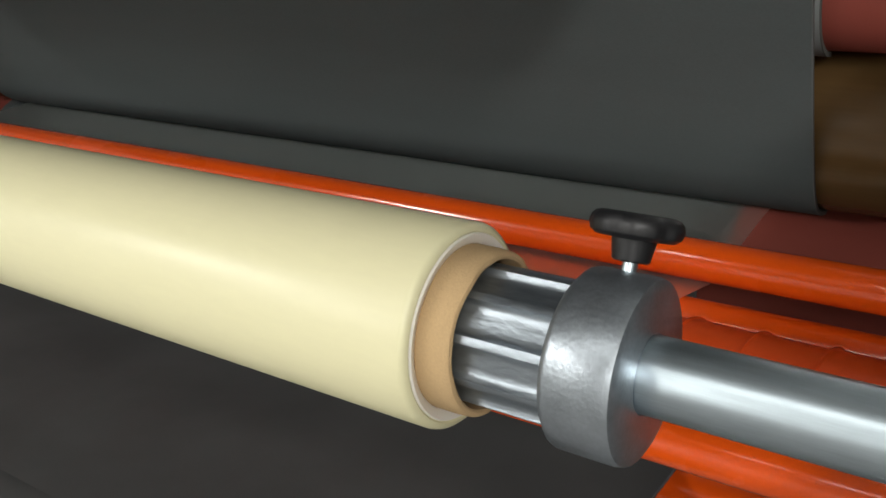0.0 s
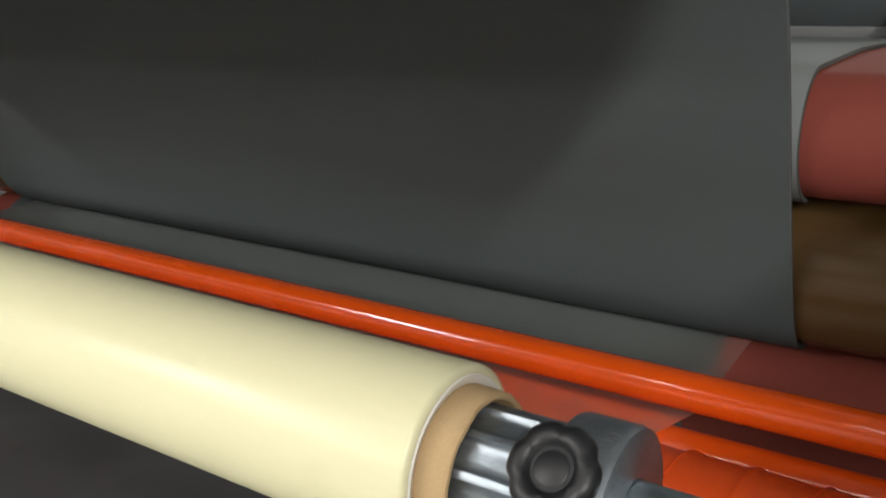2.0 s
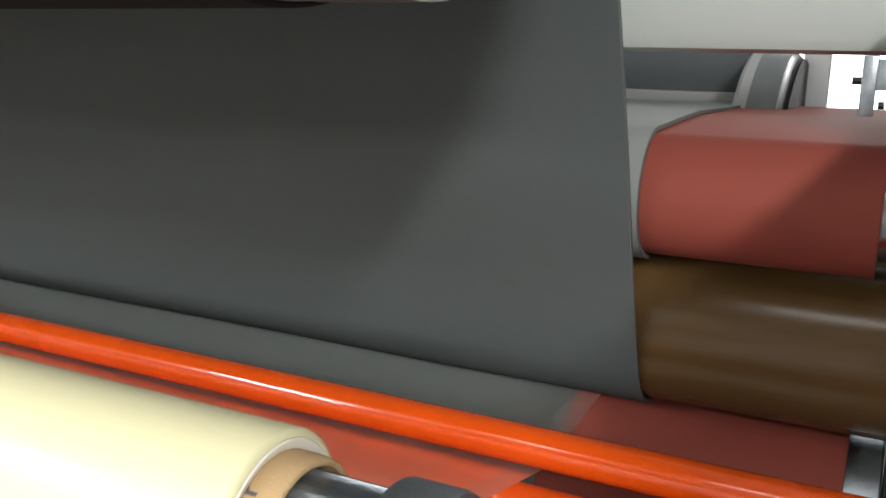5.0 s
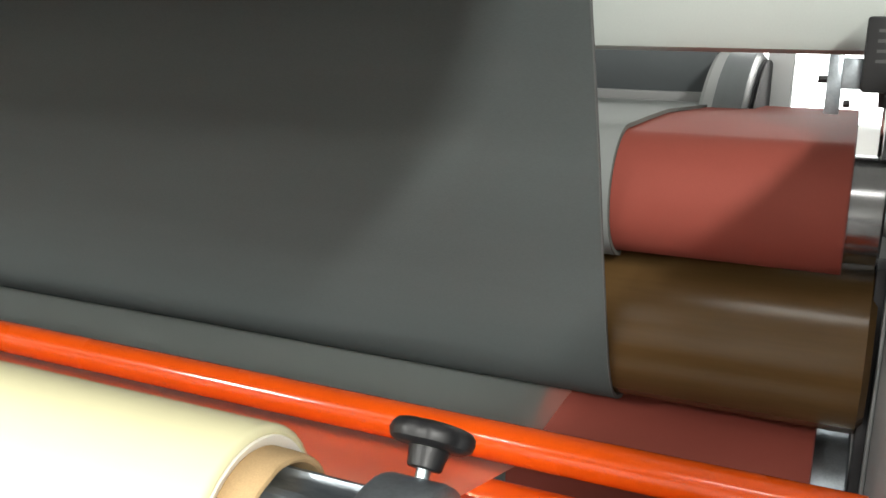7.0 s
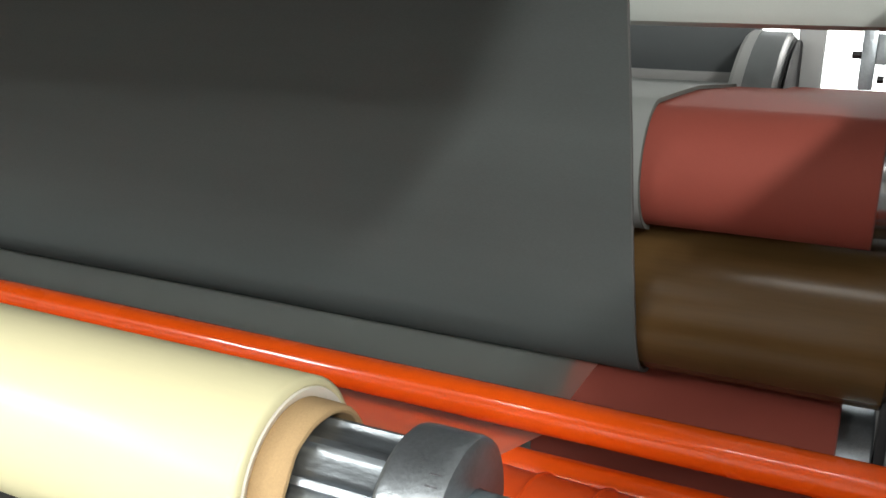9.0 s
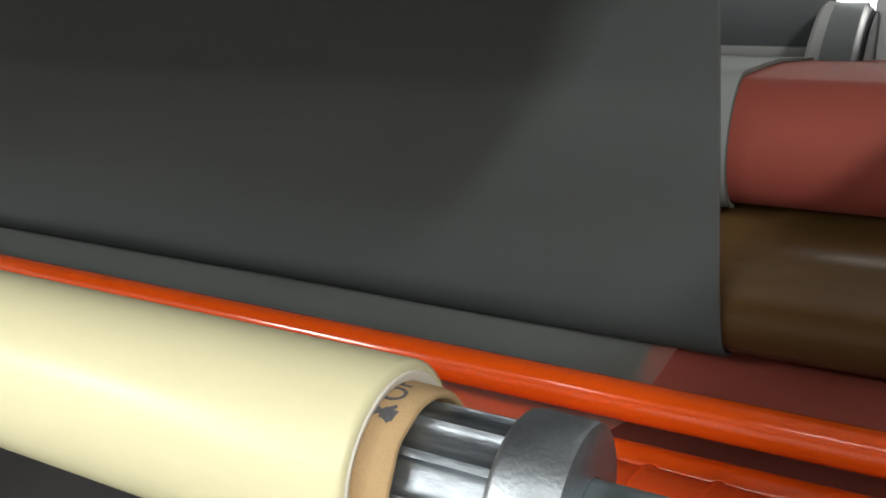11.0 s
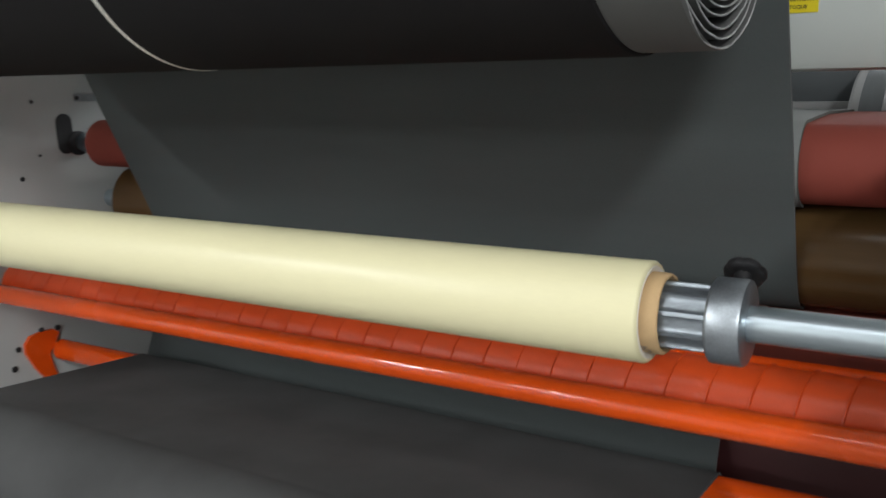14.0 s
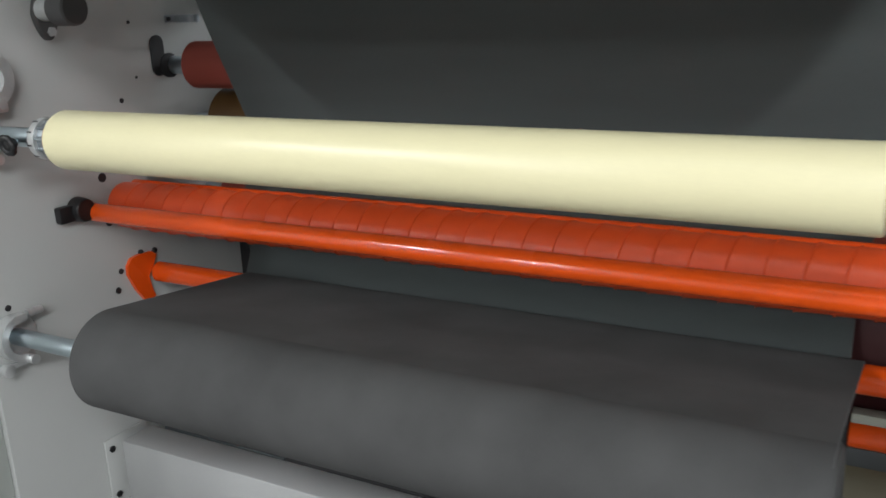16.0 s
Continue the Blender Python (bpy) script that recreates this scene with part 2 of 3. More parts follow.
def skin(line, x0, x1, nx=12):
    """A film so thin that one skin stands for it."""
    bm = bmesh.new()
    cols = [[bm.verts.new((x0 + (x1 - x0) * i / nx, y, z)) for y, z in line] for i in range(nx + 1)]
    for p, q in zip(cols, cols[1:]):
        for k in range(len(line) - 1):
            bm.faces.new((p[k], q[k], q[k + 1], p[k + 1]))
    return bm


# ---------------------------------------------------------------- the hall
XW, XR = -1.654, 0.303          # inner faces of the machine's two side frames
AXIS = 1.30                     # height of the film roll's axis


def hall():
    bm = box(-9, 9, -16, 9, -0.1, 0.0, 0)
    tagged(part("floor", bm, CONCRETE), "grey concrete hall floor", "floor", kind="structure")
    tagged(part("ceiling", box(-9, 9, -16, 9, 6.5, 6.6, 0), PLASTER), "grey painted hall ceiling", "ceiling", kind="structure")
    for name, b in (("wall_west", (-9.1, -9, -16, 9, 0, 6.5)), ("wall_east", (9, 9.1, -16, 9, 0, 6.5)),
                    ("wall_south", (-9, 9, -16.1, -16, 0, 6.5)), ("wall_north", (-9, 9, 9, 9.1, 0, 6.5))):
        tagged(part(name, box(*b, 0), PLASTER), "plain grey plastered hall wall", "wall", kind="structure")
    w = tagged(part("window_1", box(-2.0, 5.5, 8.93, 8.99, 0.6, 4.6, 0.01), DAYLIGHT), "bright daylit window of the hall", "window", kind="structure")
    return w


hall()


# ---------------------------------------------------------------- machine frame
def side_frame():
    f = thing("machine_frame", XW, 0.7, 0, "pale grey painted steel side frame of the laminating machine", "machine frame")
    m = Matrix.Translation((-XW, -0.7, 0))
    part("side_plate", box(XW - 0.03, XW, -0.056, 1.7, 0, 2.6, 0.002, m=m), PAINT, f)
    part("front_flange", box(XW - 0.09, XW - 0.012, -0.30, -0.057, 0, 1.46, 0.003, m=m), PAINT_WHITE, f)
    for y, z, r in ((0.427, 1.498, 0.004), (0.43, 1.370, 0.0035), (0.376, 1.321, 0.006), (0.288, 1.154, 0.011), (0.290, 1.047, 0.010),
                    (0.303, 0.921, 0.007), (0.287, 0.877, 0.008), (-0.002, 0.929, 0.007), (0.045, 0.88, 0.007), (0.004, 0.842, 0.008),
                    (-0.002, 0.822, 0.008), (-0.012, 1.357, 0.008), (-0.008, 1.272, 0.008), (-0.015, 1.243, 0.008), (0.034, 1.274, 0.007)):
        part("bolt_hole", lathe([(0.0, r), (0.002, r), (0.002, r * 0.8)], 16, at=(0, y - 0.7, z)), DARK, f)
    for z in (0.501, 0.378):
        part("bolt", lathe([(0.0, 0.014), (0.004, 0.014), (0.004, 0.009), (0.012, 0.0085)], 6, at=(0, 0.193 - 0.7, z)), PLASTIC, f)
    slot = lathe([(0.0, 0.022), (0.003, 0.022)], 24)
    for v in slot.verts:
        v.co.z += 0.027 if v.co.z > 0 else -0.027
    slot.transform(Matrix.Translation((0, 0.505 - 0.7, 1.415)))
    part("slot", slot, DARK, f, "dark slotted hole")
    part("bearing_seat", lathe([(0.0, 0.030), (0.006, 0.030), (0.008, 0.026)], 24, at=(0, 0.538 - 0.7, 1.389)), DARK, f, "dark bearing seat")
    return f


side_frame()


def right_frame():
    f = thing("machine_frame", XR, 0.9, 0, "mid grey painted steel side frame on the drive side", "machine frame")
    part("side_plate", box(0, 0.03, -1.1, 0.8, 0, 1.30, 0.003), PAINT_DARK, f)
    part("upper_plate", box(0, 0.03, -0.93, 0.8, 1.3005, 1.534, 0.003), PAINT_DARK, f)
    part("edge_strip", box(-0.0135, -0.0045, -0.345, -0.300, 0.9, 1.335, 0.001), DARK, f, "black edge strip")
    part("bearing_block", box(-0.004, -0.0005, -0.36, -0.290, 0.9, 1.335, 0.001), PAINT_DARK, f)
    return f


right_frame()


def cross_beam():
    b = thing("cross_beam", -0.65, 0.25, 0.44, "pale grey square steel cross beam bolted to the frame", "beam")
    part("beam_body", box(XW + 0.03 + 0.65, XR + 0.65 - 0.002, -0.045, 0.05, -0.078, 0.083, 0.006), BEAM_PAINT, b)
    part("end_plate", box(XW + 0.652, XW + 0.658, -0.075, 0.06, -0.085, 0.088, 0.002), PAINT, b)
    part("black_strip", box(-0.55, 0.9, 0.052, 0.12, -0.03, 0.085, 0.003), DARK, b, "black strip along the beam")
    part("grey_strip", box(-0.93, -0.552, 0.052, 0.12, -0.03, 0.084, 0.003), HOOD, b, "dark grey strip along the beam")
    return b


cross_beam()


def top_beam():
    b = thing("top_beam", -0.65, 0.71, 1.6, "white painted box beam over the rollers", "beam")
    part("beam_body", box(XW + 0.652, 0.5 + 0.65, -0.04, 0.04, -0.078, 0.068, 0.016), PAINT_WHITE, b)
    s = part("warning_sticker", box(0.622, 0.690, -0.0415, -0.0402, 0.015, 0.061, 0), YELLOW, b, "yellow warning sticker with black header and red oval")
    part("sticker_header", box(0.6235, 0.6885, -0.0422, -0.0416, 0.0425, 0.0595, 0), INK, s)
    for nm, rr, mat, d in (("oval_rim", 1.0, STICKER_WHITE, 0.0), ("oval", 0.86, STICKER_RED, 0.0003)):
        bm = lathe([(-0.0426 - d, 0.0075 * rr), (-0.0423, 0.0075 * rr)], 32, axis="y", at=(0, 0, 0))
        for v in bm.verts:
            v.co.x = v.co.x * 2.6 + 0.6525
            v.co.z += 0.0510
        part(nm, bm, mat, s)
    for text, size, x, z, mat in (("GRO", 0.0090, 0.6655, 0.0480, STICKER_WHITE), ("FICIE CALIENTE", 0.0056, 0.6830, 0.0335, INK), ("O TOQUE", 0.0078, 0.6730, 0.0215, INK)):
        cu = bpy.data.curves.new("lettering", "FONT")
        cu.body, cu.size, cu.extrude, cu.offset, cu.align_x = text, size, 0.0001, 0.0002, "RIGHT"
        cu.materials.append(mat)
        ob = new("lettering", cu)
        ob.parent = s
        ob.matrix_local = pose(x, -0.0431 if mat is STICKER_WHITE else -0.0418, z, 90)
    return b


top_beam()


# ---------------------------------------------------------------- rollers and guide bars
def guide_pipe(name, y, z, r, x0, x1, label, mat=ORANGE):
    p = tagged(part(name, rod(x0, x1, r, 0.002, 40), mat), label, "guide bar", "orange guide bars")
    p.location = (0, y, z)
    return p


A, C, B, D = (0.403, 1.163, 0.0193), (0.234, 1.086, 0.0212), (0.321, 1.085, 0.054), (0.41, 0.891, 0.026)
E = (0.382, 1.110, 0.022)
guide_pipe("guide_bar", *A, XW + 0.001, XR - 0.001, "glossy orange enamelled guide bar behind the film roll")
guide_pipe("guide_bar", *C, XW + 0.012, XR - 0.001, "glossy orange enamelled guide bar before the sleeved roller")
guide_pipe("guide_bar", *D, XW + 0.012, XR - 0.001, "orange guide bar under the lower grey web")
guide_pipe("guide_bar", *E, XW + 0.001, XR - 0.001, "orange bar behind the sleeved roller")


def sleeved_roller():
    y, z, r = B
    t = thing("sleeved_roller", -0.65, y, z, "orange roller in a spirally wound sleeve", "roller")
    part("sleeve", lathe([(-0.985, r - 0.012), (-0.975, r - 0.001), (-0.965, r), (0.96, r), (0.965, r - 0.01)], 64), SLEEVE, t)
    part("end_cap", rod(-1.003, -0.98, 0.02, 0.002, 24), ORANGE, t)
    bm = bmesh.new()
    pitch, steps = 0.058, 40
    n = int(1.91 / pitch * steps)
    rings = []
    for k in range(n):
        a, x = -2 * math.pi * k / steps, -0.955 + pitch * k / steps
        c, s = math.cos(a), math.sin(a)
        rings.append([bm.verts.new((x + dx, c * (r + dr), s * (r + dr))) for dx, dr in ((-0.0024, -0.001), (-0.0012, 0.0030), (0.0004, 0.0034), (0.0018, 0.0016), (0.052, -0.0004))])
    for p, q in zip(rings, rings[1:]):
        for i in range(4):
            bm.faces.new((p[i], p[i + 1], q[i + 1], q[i]))
    part("spiral_seam", bm, SLEEVE, t)
    return t


sleeve = sleeved_roller()

U, BR, L = (0.552, 1.389, 0.0565), (0.615, 1.240, 0.090), (0.622, 1.053, 0.0925)


def press_roller(name, c, x0, x1, mat, label):
    y, z, r = c
    t = thing(name, -0.65, y, z, label, "roller", "press rollers")
    part("roller_body", rod(x0 + 0.65, x1 + 0.65, r, 0.006, 72), mat, t)
    part("journal", rod(XW + 0.652, XR + 0.648, min(0.022, r * 0.4), 0.001, 24), STEEL, t)
    if x1 < 0.25:
        part("chrome_end", rod(x1 + 0.651, 0.288 + 0.65, r - 0.007, 0.002, 48), DULL_STEEL if name == "infeed_roller" else ALU, t, "bare metal roller end")
    return t


press = press_roller("press_roller", BR, -1.54, 0.294, BROWN, "press roller covered in glossy brown release cloth")
press_roller("press_roller", L, -1.53, 0.235, RED, "lower press roller covered in red silicone")
press_roller("infeed_roller", U, -1.575, 0.20, RED, "upper red silicone covered roller carrying a belt")


def sheet(name, line, x0, x1, thick, mat, edge_mat, label, category, edge="cut_edge", edge_label=""):
    """A belt or web along a line, with its cut edges as parts."""
    t = thing(name, 0, 0, 0, label, category)
    part("sheet", web(line, x0 + 0.0012, x1 - 0.0012, thick), mat, t)
    part(edge, web(line, x0, x0 + 0.0011, thick + 0.0003), edge_mat, t, edge_label)
    part(edge, web(line, x1 - 0.0011, x1, thick + 0.0003), edge_mat, t, edge_label)
    return t


def belt(name, x0, x1, off, back, mat, edge_mat, label, thick=0.003):
    y, z, r = U
    r += off
    line = arc(y, z, r, 265, 91, 44) + [(y + 0.1, z + r - 0.001), (y + 0.2, z + r - 0.003), (back, z + r - 0.033)]
    return sheet(name, line, x0, x1, thick, mat, edge_mat, label, "belt")


belt("red_belt", -0.3, 0.259, 0.003, 1.25, RED, RED_EDGE, "red silicone conveyor belt round the upper roller")
belt("grey_web", -1.40, 0.053, 0.008, 1.2, WEB_PALE, DARK_EDGE, "pale grey felt web running over the red belt", 0.004)


# ---------------------------------------------------------------- webs
K = (0.0804, 1.7960, 0.2312)     # the large felt roll that pays out the sheet


def hanging_web():
    """From the back of the large roll, straight down to the front of the brown roller."""
    y, z, r = BR
    r += 0.004
    lean = radians(18.8)
    c, n = math.cos(lean), math.sin(lean)
    top = (K[0] + (K[2] + 0.003) * c, K[1] + (K[2] + 0.003) * n)
    end = (y - r * c, z - r * n)
    line = arc(K[0], K[1], K[2] + 0.003, 75, 18.8, 8)[:-1] + [(top[0] + (end[0] - top[0]) * k / 12, top[1] + (end[1] - top[1]) * k / 12) for k in range(13)]
    line += arc(y, z, r, 180 + 18.8, 268, 8)[1:]
    t = thing("grey_sheet", 0, 0, 0, "wide dark grey felt sheet hanging into the press nip", "fabric sheet")
    for ob in (part("felt", web(line, -1.395, 0.0512, 0.004, 32, 0.0035), FELT, t),
               part("selvedge", web(line, 0.0514, 0.0526, 0.0042, 1, 0.0035), SELVEDGE, t, "pale cut edge")):
        for v in ob.data.vertices:      # the sheet runs slightly askew: its edges lean
            if v.co.x > -0.2:
                v.co.x -= 0.006 * max(-0.05, v.co.z - 1.20) * (v.co.x + 0.2) / 0.25
            elif v.co.x < -1.2:
                v.co.x += 0.11 * (1.32 - v.co.z) * (-1.2 - v.co.x) / 0.195
    return t


hanging_web()


def lower_web():
    ly, lz, r = L
    dy, dz, dr = D
    line = arc(0.0, 0.866, 0.0983, 112, 84, 5) + arc(dy, dz, dr + 0.0025, 97, 20, 8)
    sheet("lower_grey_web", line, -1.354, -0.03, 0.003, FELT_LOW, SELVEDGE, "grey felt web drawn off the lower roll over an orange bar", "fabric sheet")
    line = [(dy + 0.02, dz + 0.015), (dy + 0.08, dz - 0.01), (0.50, 0.87), (0.527, 0.93)] + arc(ly, lz, r + 0.006, 186, 92, 16)
    rising = sheet("rising_grey_web", line, -1.44, -0.030, 0.003, FELT, SELVEDGE, "grey felt web rising over the lower red roller", "fabric sheet")
    for ob in rising.children:
        for v in ob.data.vertices:      # it runs in a little askew
            if v.co.x > -0.2:
                v.co.x -= 0.6 * min(0.045, max(0.0, 1.115 - v.co.z))
    line = arc(ly, lz, r + 0.003, 215, 85, 20) + [(0.80, lz + r + 0.002)]
    sheet("red_belt", line, -1.50, 0.255, 0.003, RED, RED_EDGE, "red silicone belt round the lower roller", "belt")


lower_web()


def film_web():
    ay, az, ar = A
    line = arc(0.0, AXIS, 0.0551, 292, 284.5, 2)[::-1] + arc(ay, az, ar + 0.001, 255, 275, 5) + [(0.5, 1.1455), (0.56, 1.1475), (0.60, 1.1475)]
    t = thing("film_web", 0, 0, 0, "clear hazy adhesive film drawn from the roll over the guide bar", "film")
    for ob in (part("film", skin(line, -1.384, -0.0290), FILM, t), part("edge_band", skin(line, -0.0290, -0.002, 1), FILM_EDGE, t, "milky edge of the clear film")):
        ob.visible_shadow = False
    return t


film_web()


# ---------------------------------------------------------------- film roll on its shaft
def spline(x0, x1, r, ribs=10):
    bm = bmesh.new()
    pts = []
    for k in range(ribs):
        a = 2 * math.pi * k / ribs
        w = 2 * math.pi / ribs
        for f, rr in ((-0.09, r - 0.0002), (0.0, r), (0.09, r - 0.0002), (0.13, r - 0.0026), (0.20, r - 0.0040), (0.35, r - 0.0046), (0.5, r - 0.0047), (0.65, r - 0.0046), (0.80, r - 0.0040), (0.87, r - 0.0026)):
            pts.append((math.cos(a + f * w) * rr, math.sin(a + f * w) * rr))
    rings = [[bm.verts.new((x, *p)) for p in pts] for x in (x0, x1)]
    n = len(pts)
    for k in range(n):
        bm.faces.new((rings[0][k], rings[0][(k + 1) % n], rings[1][(k + 1) % n], rings[1][k]))
    bm.faces.new(rings[0])
    bm.faces.new(rings[1][::-1])
    return bm


def knob(parent, x, base, turn):
    """A black star knob on a screw; turn in degrees about the shaft, 0 is up, positive towards the operator."""
    m = Matrix.Rotation(radians(turn), 4, "X") @ Matrix.Translation((x, 0, base - 0.003)) @ Matrix.Scale(1.0, 4)
    screw = lathe([(-0.004, 0.0038), (0.012, 0.0038)], 12, axis="z")
    screw.transform(m)
    part("screw", screw, STEEL, parent)
    hub = lathe([(0.0075, 0.0080), (0.0083, 0.0090), (0.018, 0.0106), (0.0195, 0.0095)], 24, axis="z")
    hub.transform(m)
    k = part("knob", hub, PLASTIC, parent, "black plastic star knob")
    bm = bmesh.new()
    n, prof = 60, ((0.0182, 0.60), (0.0185, 0.82), (0.0205, 0.95), (0.0240, 1.0), (0.0272, 0.97), (0.0294, 0.88), (0.0303, 0.74), (0.0302, 0.64), (0.0290, 0.54), (0.0268, 0.46))
    rings = []
    for z, f in prof:
        ring = []
        for i in range(n):
            a = 2 * math.pi * i / n
            lobe = 0.0225 * (1 - 0.085 * max(0.0, -math.cos(6 * a)) ** 1.5 * (1 if f > 0.6 else 0))
            ring.append(bm.verts.new((math.cos(a) * lobe * f, math.sin(a) * lobe * f, z)))
        rings.append(ring)
    for p, q in zip(rings, rings[1:]):
        for i in range(n):
            bm.faces.new((p[i], p[(i + 1) % n], q[(i + 1) % n], q[i]))
    bm.faces.new(rings[0])
    bm.faces.new(rings[-1][::-1])
    bm.transform(m)
    part("grip", bm, PLASTIC, k)
    cap = lathe([(0.0262, 0.0085), (0.0272, 0.0085), (0.0276, 0.0078)], 24, axis="z")
    cap.transform(m)
    part("cap", cap, PLASTIC, k)


def unwind_shaft(z, ribbed, rib, xc, c, label):
    """Steel bar with a ribbed sleeve and, at its operator's end, a clamping collar."""
    s = thing("unwind_shaft", 0, 0, z, label, "shaft")
    part("steel_bar", rod(XW + 0.004, XR - 0.001, 0.0187, 0.002, 48), STEEL, s)
    part("ribbed_sleeve", spline(*ribbed, rib), RIBBED, s, "ribbed aluminium sleeve")
    part("collar", lathe([(xc, c - 0.003), (xc + 0.002, c - 0.0006), (xc + 0.004, c), (xc + 0.031, c), (xc + 0.0345, c - 0.001), (xc + 0.036, c - 0.004),
                          (xc + 0.036, 0.0195), (xc + 0.035, 0.0188)], 72), ALU, s, "scratched cast aluminium collar")
    return s


shaft = unwind_shaft(AXIS, (-1.435, 0.066), 0.0365, 0.064, 0.0447, "steel unwind shaft with ribbed sleeve, collar and black knobs")
knob(shaft, 0.0815, 0.0445, 0)
part("end_ring", tube([(-1.447, 0.030), (-1.447, 0.038), (-1.442, 0.040), (-1.428, 0.040), (-1.428, 0.030)], 48), ZINC, shaft, "notched pale end ring")
knob(shaft, -1.505, 0.019, 76)
for k in range(10):
    m = Matrix.Rotation(radians(36 * k), 4, "X")
    part("notch", box(-1.446, -1.434, -0.0016, 0.0016, 0.0385, 0.0405, 0, m=m), DARK, shaft)
for deg in (36, 44):
    m = Matrix.Rotation(radians(-deg), 4, "X")
    part("tick_mark", box(0.0885, 0.0945, -0.0004, 0.0004, 0.0442, 0.04482, 0, m=m), INK_GREY, shaft)


def on_core(x, deg, r=0.0438):
    """A place on the core's surface; the angle counts from up towards the operator."""
    a = radians(deg)
    return (x, -r * math.sin(a), r * math.cos(a))


def core_mark(kind, x, deg):
    """Printed letter marks on the core, bent round it."""
    bm = bmesh.new()

    def quad(p, q, w):
        p, q = Vector(p) * 1.2, Vector(q) * 1.2
        d = (q - p).normalized()
        side = Vector((-d.y, d.x)) * w * 1.2
        row = []
        for k in range(7):
            m = p.lerp(q, k / 6)
            row.append([bm.verts.new(on_core(x + c.x, deg + math.degrees(c.y / 0.0437))) for c in (m + side, m, m - side)])
        for u, v in zip(row, row[1:]):
            bm.faces.new((u[0], u[1], v[1], v[0]))
            bm.faces.new((u[1], u[2], v[2], v[1]))

    if kind == "O":
        pts = [(0.0052 * math.cos(2 * math.pi * k / 16), 0.0042 * math.sin(2 * math.pi * k / 16)) for k in range(17)]
        for p, q in zip(pts, pts[1:]):
            quad(p, q, 0.0009)
    elif kind == "X":
        quad((-0.006, -0.004), (0.006, 0.004), 0.0010)
        quad((-0.006, 0.004), (0.006, -0.004), 0.0010)
        quad((0.001, 0.0), (0.0075, 0.001), 0.0028)
    else:
        quad((-0.005, 0.0035), (0.004, 0.0035), 0.0009)
        quad((-0.005, -0.003), (-0.001, 0.003), 0.0009)
    return bm


def film_roll():
    t = thing("film_roll", 0, 0, AXIS, "roll of pale cream adhesive film on a cardboard core", "film roll")
    r, e, xl = 0.055, 0.0042, -1.384
    part("film", tube([(xl, 0.0497), (xl, r - e), (xl + e * 0.3, r - e * 0.3), (xl + e, r), (-0.9, r), (-0.4, r), (-e, r), (-e * 0.6, r - e * 0.1), (-e * 0.15, r - e * 0.5),
                       (0.0, r - e), (-0.0008, 0.0497)], 112), CREAM, t)
    part("inner_wrap", tube([(xl, 0.0437), (xl, 0.0496), (-0.0006, 0.0496), (0.0004, 0.0490), (-0.0008, 0.0450), (-0.0020, 0.0437)], 112), WRAP, t, "white inner wraps")
    core = tube([(xl - 0.014, 0.0385), (xl - 0.014, 0.0436), (0.008, 0.0436), (0.0155, 0.0432), (0.0173, 0.0422), (0.0178, 0.0405), (0.0172, 0.0390), (0.0160, 0.0385)], 112)
    for v in core.verts:
        if v.co.x > 0.012:
            v.co.x += 0.0012 * noise.noise((v.co.y * 60, v.co.z * 60, 3))
    c = part("core", core, CARD, t, "brown cardboard core with grey print")
    for kind, deg in (("O", -163), ("X", -145), ("-", -181)):
        part("print_mark", core_mark(kind, 0.0005, deg), INK_GREY, c)
    return t


film = film_roll()


def lower_roll():
    t = thing("felt_roll", -0.7, 0.0, 0.866, "roll of dark grey felt on the lower shaft", "fabric roll")
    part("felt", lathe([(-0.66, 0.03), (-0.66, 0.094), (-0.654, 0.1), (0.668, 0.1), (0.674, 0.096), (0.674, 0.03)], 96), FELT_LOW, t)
    for x, way in ((0.6744, 1), (-0.6604, -1)):     # the wraps show as fine rings on the cut ends
        part("cut_end", tube([(x + way * 0.0004 * (k % 2), 0.031 + 0.0031 * k) for k in range(21)] + [(x - way * 0.003, 0.093), (x - way * 0.003, 0.031)], 96), FELT_MID, t, "paler cut end of the wound felt")
    return t


lower = lower_roll()
shaft_low = unwind_shaft(0.866, (-1.35, 0.008), 0.0225, 0.004, 0.0255, "steel shaft of the lower felt roll with ribbed sleeve and collar")


